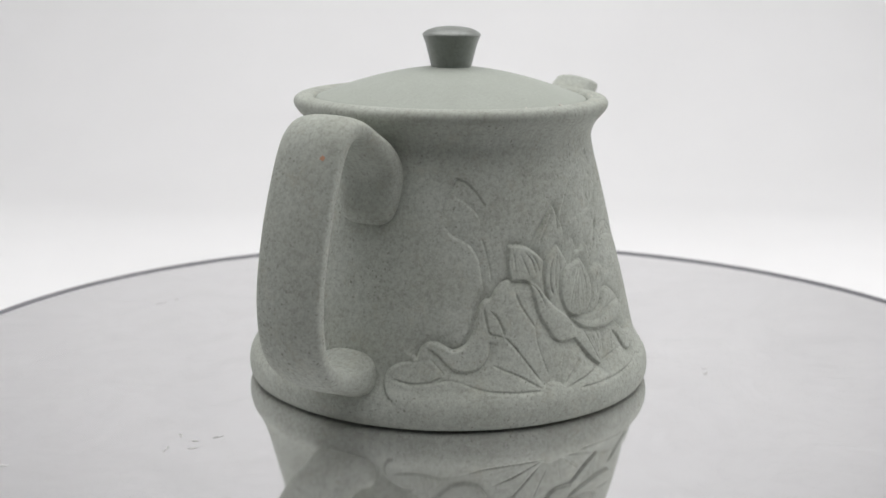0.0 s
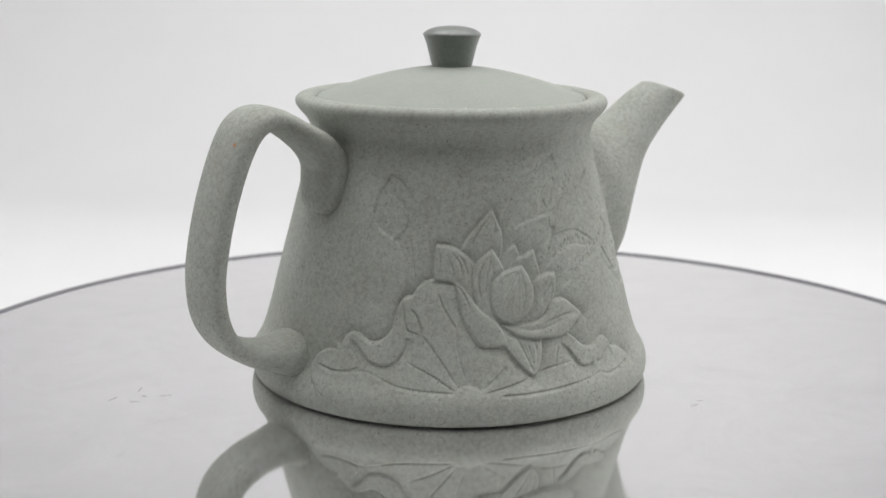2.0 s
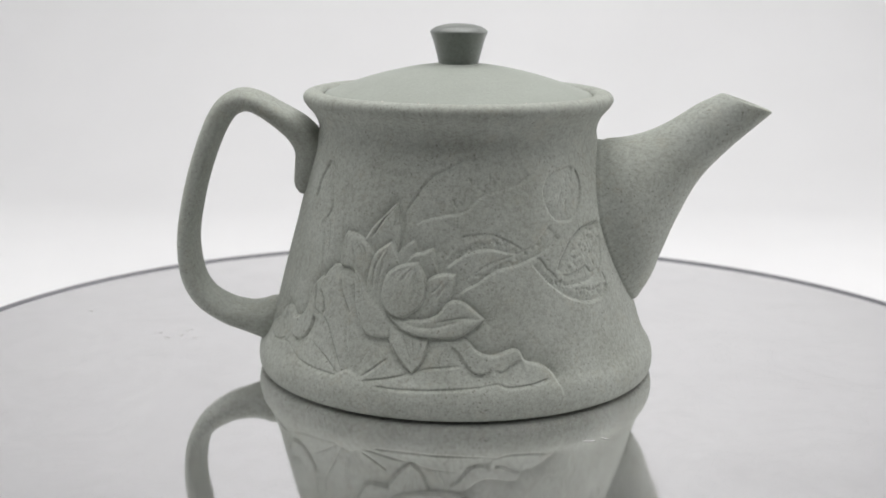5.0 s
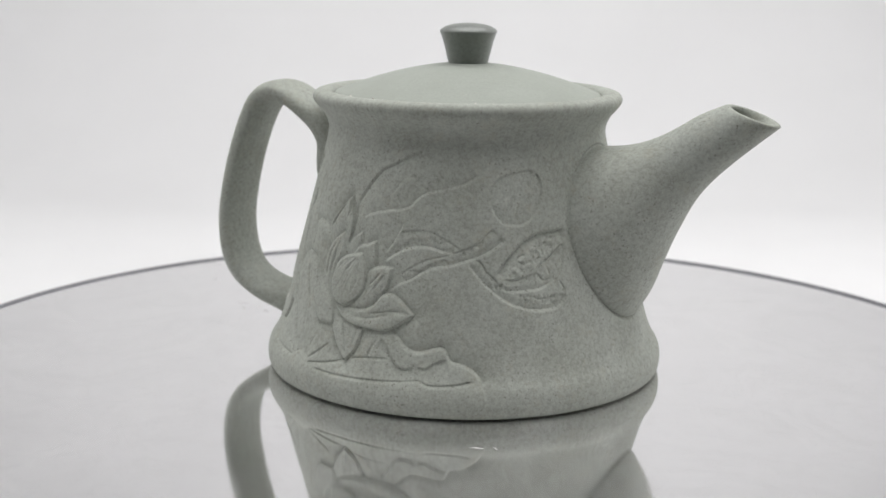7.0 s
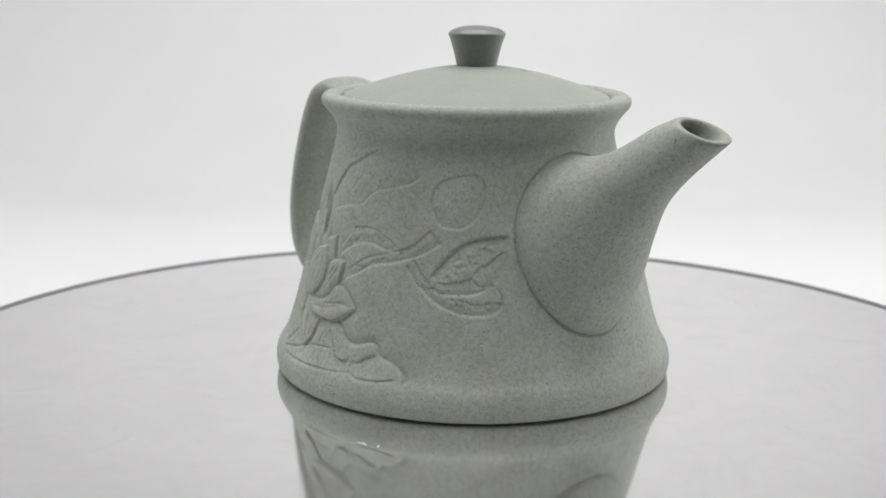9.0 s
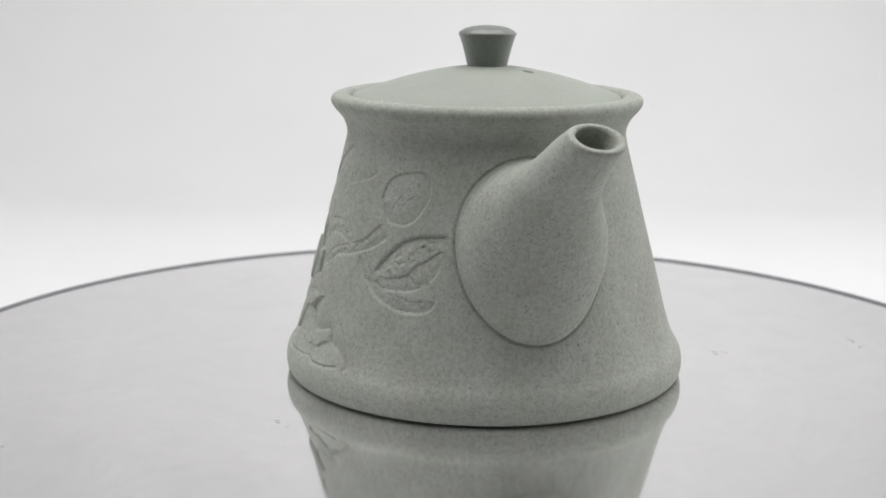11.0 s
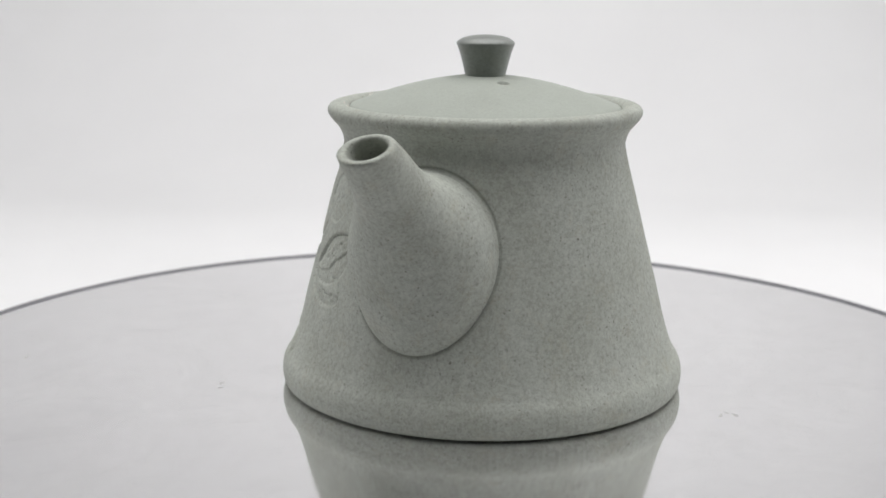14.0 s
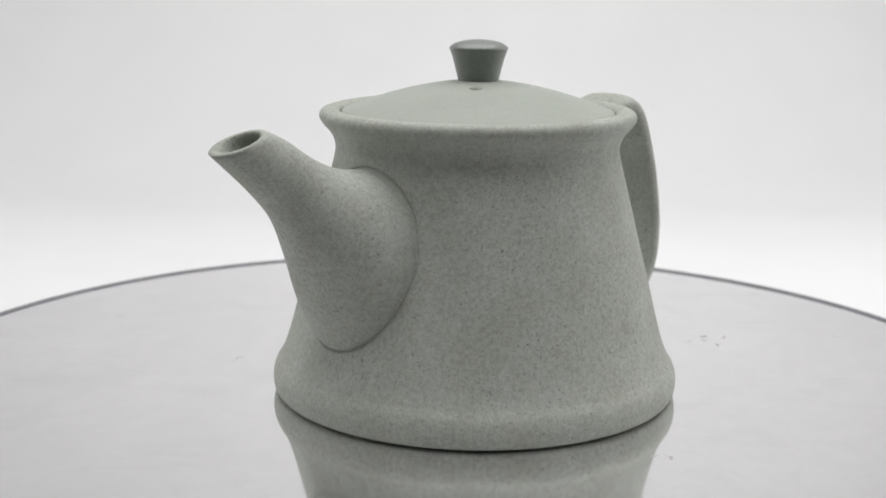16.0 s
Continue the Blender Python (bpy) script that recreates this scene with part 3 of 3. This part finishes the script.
def body(top):
    carvings()
    # fired and rubbed: the cut edges are slightly rounded
    for _ in range(2):
        RELIEF[1:-1] = 0.25 * RELIEF[:-2] + 0.5 * RELIEF[1:-1] + 0.25 * RELIEF[2:]
        RELIEF[:, 1:-1] = 0.25 * RELIEF[:, :-2] + 0.5 * RELIEF[:, 1:-1] + 0.25 * RELIEF[:, 2:]
    # cut into the wall rather than raised on it
    RELIEF[:] = np.where(RELIEF > 0, RELIEF * 0.6, RELIEF)
    # the carved field runs out into the plain wall
    RELIEF[:] *= np.clip(np.minimum(UU - U0, U1 - UU) / radians(3), 0, 1) * np.clip((ZZ - Z0) / 2, 0, 1) * np.clip((Z1 - ZZ) / 2, 0, 1)
    R = (RR + RELIEF + seam(UU, ZZ, RR)) / 1000
    grid = np.stack([R * np.cos(UU), R * np.sin(UU), ZZ / 1000], -1)
    grid_part("lotus_relief", grid, CLAY, top, "shallow carved lotus flower, leaves and seed pod")
    # plain wall beside the carved field
    rest = np.concatenate([np.linspace(U1, radians(32), 190)[:-1], np.linspace(radians(32), U0 + 2 * math.pi, 160)])
    a, z = np.meshgrid(rest, HZ)
    r = np.repeat(RZ[:, None], len(rest), 1)
    r = (r + seam(a, z, r)) / 1000
    plain_wall = np.stack([r * np.cos(a), r * np.sin(a), z / 1000], -1)
    ring = [(r, z) for r, z in LOW if z > Z1 + 0.05]
    foot = [(r, z) for r, z in LOW if z < Z0 - 0.05]
    grid_part("wall", plain_wall, CLAY, top, "speckled clay wall")
    full = [(RZ[-1], HZ[-1])] + ring + [(41.0, 80.55), (39.6, 80.3), (38.7, 79.8), (38.35, 79.2), (38.2, 77.0), (36, 76.5), (36, 70), (40, 60), (46, 30), (50, 8), (0.1, 6)]
    part("rim", lathe([(r / 1000, z / 1000) for r, z in full], 300), CLAY, top, "flared rim around the lid")
    low = [(0.1, 1.2), (49, 1.2), (50, 0.0), (52.2, 0.0), (52.9, 0.22)] + foot + [(RZ[0], HZ[0])]
    part("foot", lathe([(r / 1000, z / 1000) for r, z in low], 300), CLAY, top, "rounded foot")


def loft(sections, n=72):
    """sections: centre, across vector, up vector for each ring."""
    rows = []
    for c, s, u in sections:
        rows.append([tuple(np.array(c) + np.array(s) * math.sin(t) + np.array(u) * math.cos(t)) for t in np.linspace(0, 2 * math.pi, n, endpoint=False)])
    return rows


def spout(top):
    up = spline([(41.2, 67.0), (47.5, 67.6), (53, 68.9), (58.5, 71.2), (63.5, 74.1), (68.5, 77.3), (74.8, 80.2)], 0.8)
    lo = spline([(52.6, 20.4), (56.6, 27), (59.6, 35), (63.7, 45), (69.4, 55.6), (77.3, 64.3), (89.5, 75.0)], 0.8)
    wide = spline([(0, 19.9), (0.14, 18.6), (0.3, 14.8), (0.47, 11.4), (0.64, 9.0), (0.82, 7.5), (1, 6.65)], 0.01)
    N = 44
    f = np.linspace(0, 1, N)
    pick = lambda C: np.column_stack([np.interp(f, np.linspace(0, 1, len(C)), C[:, k]) for k in (0, 1)])
    U, L, W = pick(up), pick(lo), np.interp(f, wide[:, 0], wide[:, 1])
    th = np.linspace(0, 2 * math.pi, 96, endpoint=False)

    def ring(k, grow=0.0, sink=0.0):
        c, h = (U[k] + L[k]) / 2, (U[k] - L[k]) / 2
        row = []
        bend = max(0.0, 1 - f[k] / 0.4) ** 1.3
        for t in th:
            y = (W[k] + grow) * math.sin(t)
            g = 1 + grow / np.hypot(*h)
            x, z = c[0] + h[0] * math.cos(t) * g, c[1] + h[1] * math.cos(t) * g
            R = wall_radius(z)
            x -= bend * (R - math.sqrt(max(R * R - y * y, 0)))
            row.append([(x - sink) / 1000, (y + 2.4 * f[k] ** 2) / 1000, z / 1000])
        return row
    rows = [ring(0, -0.2, 1.5), ring(0, -0.15, 0.5), ring(0, -0.2, 0.0), ring(0, -0.4, -0.5)]
    rows += [ring(k) for k in range(2, N)]
    tip = np.array(rows[-1])
    mid = tip.mean(0)
    axis = np.array([0.6, 0, 0.8])
    for f_, d in ((0.94, 0.35), (0.85, 0.42), (0.75, 0.2)):
        rows.append((mid + (tip - mid) * f_ + axis * d / 1000).tolist())
    # bore, following the bend of the spout
    for k, f_ in ((1, 0.69), (4, 0.61), (9, 0.54), (16, 0.5), (26, 0.45), (34, 0.4), (35, 0.02)):
        wall = np.array(ring(N - 1 - k))
        rows.append((wall.mean(0) + (wall - wall.mean(0)) * f_).tolist())
    ob = part("spout", grid_mesh(rows, True), CLAY, top, "curved tapering spout with a seam around its root")
    ob.matrix_basis = pose(0, 0, 0, 0, 0, -1.4)


def handle(top):
    # centre line out from the neck pad, over the top and down to the foot: x, z, half thickness, half width
    path = [(-43.4, 50.4, 1.2, 3.6), (-43.4, 51.3, 3.0, 6.2), (-43.1, 53.4, 4.1, 7.8), (-42.6, 58.5, 4.3, 8.9), (-42.4, 63.8, 4.5, 9.2), (-45.8, 68.9, 4.0, 9.2), (-52.8, 73.8, 3.1, 9.2), (-58.5, 76.8, 3.0, 9.2),
            (-63.0, 76.9, 3.4, 9.2), (-67.0, 74.1, 3.35, 9.3), (-70.8, 67.2, 3.05, 9.3), (-74.9, 55.5, 2.85, 9.4), (-77.6, 43.7, 2.8, 9.4), (-78.5, 34.9, 2.8, 9.3), (-77.4, 25.9, 2.95, 9.2),
            (-73.9, 19.5, 2.9, 9.0), (-67.6, 15.3, 3.3, 8.9), (-61.5, 13.4, 3.9, 8.9), (-57.8, 12.8, 4.9, 9.0), (-54.8, 12.6, 6.0, 8.9), (-52.3, 12.6, 6.1, 8.2), (-49.0, 12.0, 4.6, 6.4)]
    S = spline(path, 0.8)
    T = np.gradient(S[:, :2], axis=0)
    T /= np.linalg.norm(T, axis=1)[:, None]
    rows = []
    for (x, z, h, w), (tx, tz) in zip(S, T):
        row = []
        for t in np.linspace(0, 2 * math.pi, 48, endpoint=False):
            c, s = math.cos(t), math.sin(t)
            a = w * math.copysign(abs(s) ** 0.74, s)
            b = h * math.copysign(abs(c) ** 0.74, c)
            row.append(((x - tz * b) / 1000, a / 1000, (z + tx * b) / 1000))
        rows.append(row)
    ob = part("handle", grid_mesh(rows, True, True, True), CLAY, top, "broad strap handle of speckled clay")
    ob.matrix_basis = pose(0, 0, 0, 0, 0, 2.2)
    bm = bmesh.new()
    rng = random.Random(9)
    ring = [bm.verts.new((0.0008 * f * math.cos(a), 0.0009 * f * math.sin(a), 0)) for a, f in ((k * 0.571, rng.uniform(0.6, 1.1)) for k in range(11))]
    hub = bm.verts.new((0, 0, 0.00006))
    for k in range(11):
        bm.faces.new((ring[k], ring[(k + 1) % 11], hub))
    spot = part("iron_spot", bm, RUST, ob, "small rusty iron spot")
    spot.matrix_basis = Matrix.Translation((-0.0719, -0.0055, 0.0715)) @ Vector((-0.9044, -0.1517, 0.3988)).to_track_quat("Z", "Y").to_matrix().to_4x4() @ pose(0, 0, 0.00004)


def flecks(top):
    rng = random.Random(2)
    for phi, r, z in ((-119, 39.2, 80.25), (-108, 38.9, 80.0), (-103.5, 40.2, 80.5), (-100, 39, 80.1), (-62, 39.6, 80.35), (-55, 39.2, 80.25)):
        bm = bmesh.new()
        bmesh.ops.create_icosphere(bm, subdivisions=1, radius=rng.uniform(0.00022, 0.00036))
        for v in bm.verts:
            v.co *= rng.uniform(0.7, 1.2)
        ob = part("grit_fleck", bm, FLECK, top, "pale grit fleck on the rim")
        ob.matrix_basis = pose(r * math.cos(radians(phi)) / 1000, r * math.sin(radians(phi)) / 1000, z / 1000)


def lid(top):
    n, rad = 260, np.concatenate([[0.1], np.arange(0.6, 37.4, 0.4), [37.7, 38.05, 38.22, 38.22]])
    edge = np.zeros(len(rad))
    edge[-3:] = (0.15, 0.6, 2.2)
    a = np.linspace(0, 2 * math.pi, n, endpoint=False)
    A, Q = np.meshgrid(a, rad)
    H = 88.3 - 8.7 * (Q / 38.3) ** 1.75 - edge[:, None]
    hx, hy = 13.2 * math.cos(radians(40.3)), 13.5 * math.sin(radians(40.3))
    d = np.hypot(Q * np.cos(A) - hx, Q * np.sin(A) - hy)
    H -= 5.0 * np.clip((1.55 - d) / 0.3, 0, 1)
    P = np.stack([Q * np.cos(A), Q * np.sin(A), H], -1) / 1000
    cover = grid_part("lid", P[::-1], LID_CLAY, top, "low domed lid with a small vent hole", True)
    part("knob", lathe([(0.0048, 0.0868), (0.0056, 0.0874), (0.00565, 0.088), (0.0064, 0.0911), (0.0072, 0.0942), (0.008, 0.0964), (0.0082, 0.0968), (0.00814, 0.0971), (0.0078, 0.0975), (0.0066, 0.0983), (0.0045, 0.0989), (0.0022, 0.0992), (0.0001, 0.0993)], 96), KNOB_CLAY, cover, "darker flared knob")


def teapot():
    top = new("teapot")
    tagged(top, "matte grey-green stoneware teapot with carved lotus standing on the mirror plate", "teapot")
    body(top)
    spout(top)
    handle(top)
    lid(top)
    flecks(top)
    return top


plate = turntable()
pot = teapot()


def motions():
    rows = [
        (0, 1.81, 1.02, 0.46, 0.15, 0.03, 21.43),
        (0.5, 1.65, 1.69, 0.44, 0.15, 0.02, 15.38),
        (1, 1.61, 2.44, 0.39, 0.14, 0.01, 9.33),
        (1.5, 1.77, 3.06, 0.38, 0.13, 0.03, 3.27),
        (2, 1.97, 3.57, 0.40, 0.11, 0.03, -2.80),
        (2.5, 2.14, 4.13, 0.43, 0.10, 0.03, -8.87),
        (3, 2.34, 4.60, 0.44, 0.07, 0.01, -14.92),
        (3.5, 2.64, 4.87, 0.50, 0.02, -0.02, -20.96),
        (4, 3.02, 4.97, 0.65, -0.03, -0.07, -26.98),
        (4.5, 3.43, 5.27, 0.80, -0.07, -0.06, -33.00),
        (5, 3.96, 5.72, 0.98, -0.11, 0.01, -39.00),
        (5.5, 4.56, 6.20, 1.14, -0.15, 0.10, -44.99),
        (6, 5.21, 6.59, 1.22, -0.17, 0.18, -50.98),
        (6.5, 5.84, 6.78, 1.18, -0.17, 0.21, -56.98),
        (7, 6.41, 6.90, 1.07, -0.17, 0.20, -62.99),
        (7.5, 7.09, 6.89, 0.91, -0.16, 0.18, -68.99),
        (8, 7.77, 6.67, 0.72, -0.15, 0.14, -75.01),
        (8.5, 8.42, 6.22, 0.55, -0.15, 0.10, -81.03),
        (9, 9.02, 5.66, 0.43, -0.14, 0.07, -87.06),
        (9.5, 9.79, 5.14, 0.38, -0.14, 0.03, -93.09),
        (10, 10.71, 4.61, 0.47, -0.15, -0.02, -99.13),
        (10.5, 11.58, 4.05, 0.58, -0.16, -0.07, -105.19),
        (11, 12.22, 3.46, 0.62, -0.14, -0.10, -111.26),
        (11.5, 12.42, 2.85, 0.47, -0.09, -0.10, -117.35),
        (12, 12.49, 2.25, 0.28, -0.02, -0.07, -123.44),
        (12.5, 12.24, 1.60, -0.07, 0.05, -0.04, -129.54),
        (13, 11.93, 0.88, -0.57, 0.06, -0.03, -135.65),
        (13.5, 11.75, 0.26, -1.16, 0.03, -0.04, -141.78),
        (14, 11.54, -0.56, -1.75, -0.01, -0.05, -147.91),
        (14.5, 11.17, -1.63, -2.20, -0.04, -0.05, -154.03),
        (15, 10.60, -2.71, -2.52, -0.06, -0.02, -160.14),
        (15.5, 9.94, -3.71, -2.73, -0.11, 0.02, -166.23),
        (16, 9.31, -4.49, -2.90, -0.16, 0.07, -172.32),
    ]
    swing = [(t, pose(x / 1000, y / 1000, z / 1000, a, b) @ pose(0, 0, 0, 0, 0, c)) for t, x, y, z, a, b, c in rows]
    walk(plate, [(t, m @ pose(0.0073, -0.004, 0)) for t, m in swing])
    walk(pot, [(t, m @ pose(0, 0, 0.0001, 0, 0, 37.0)) for t, m in swing])


motions()
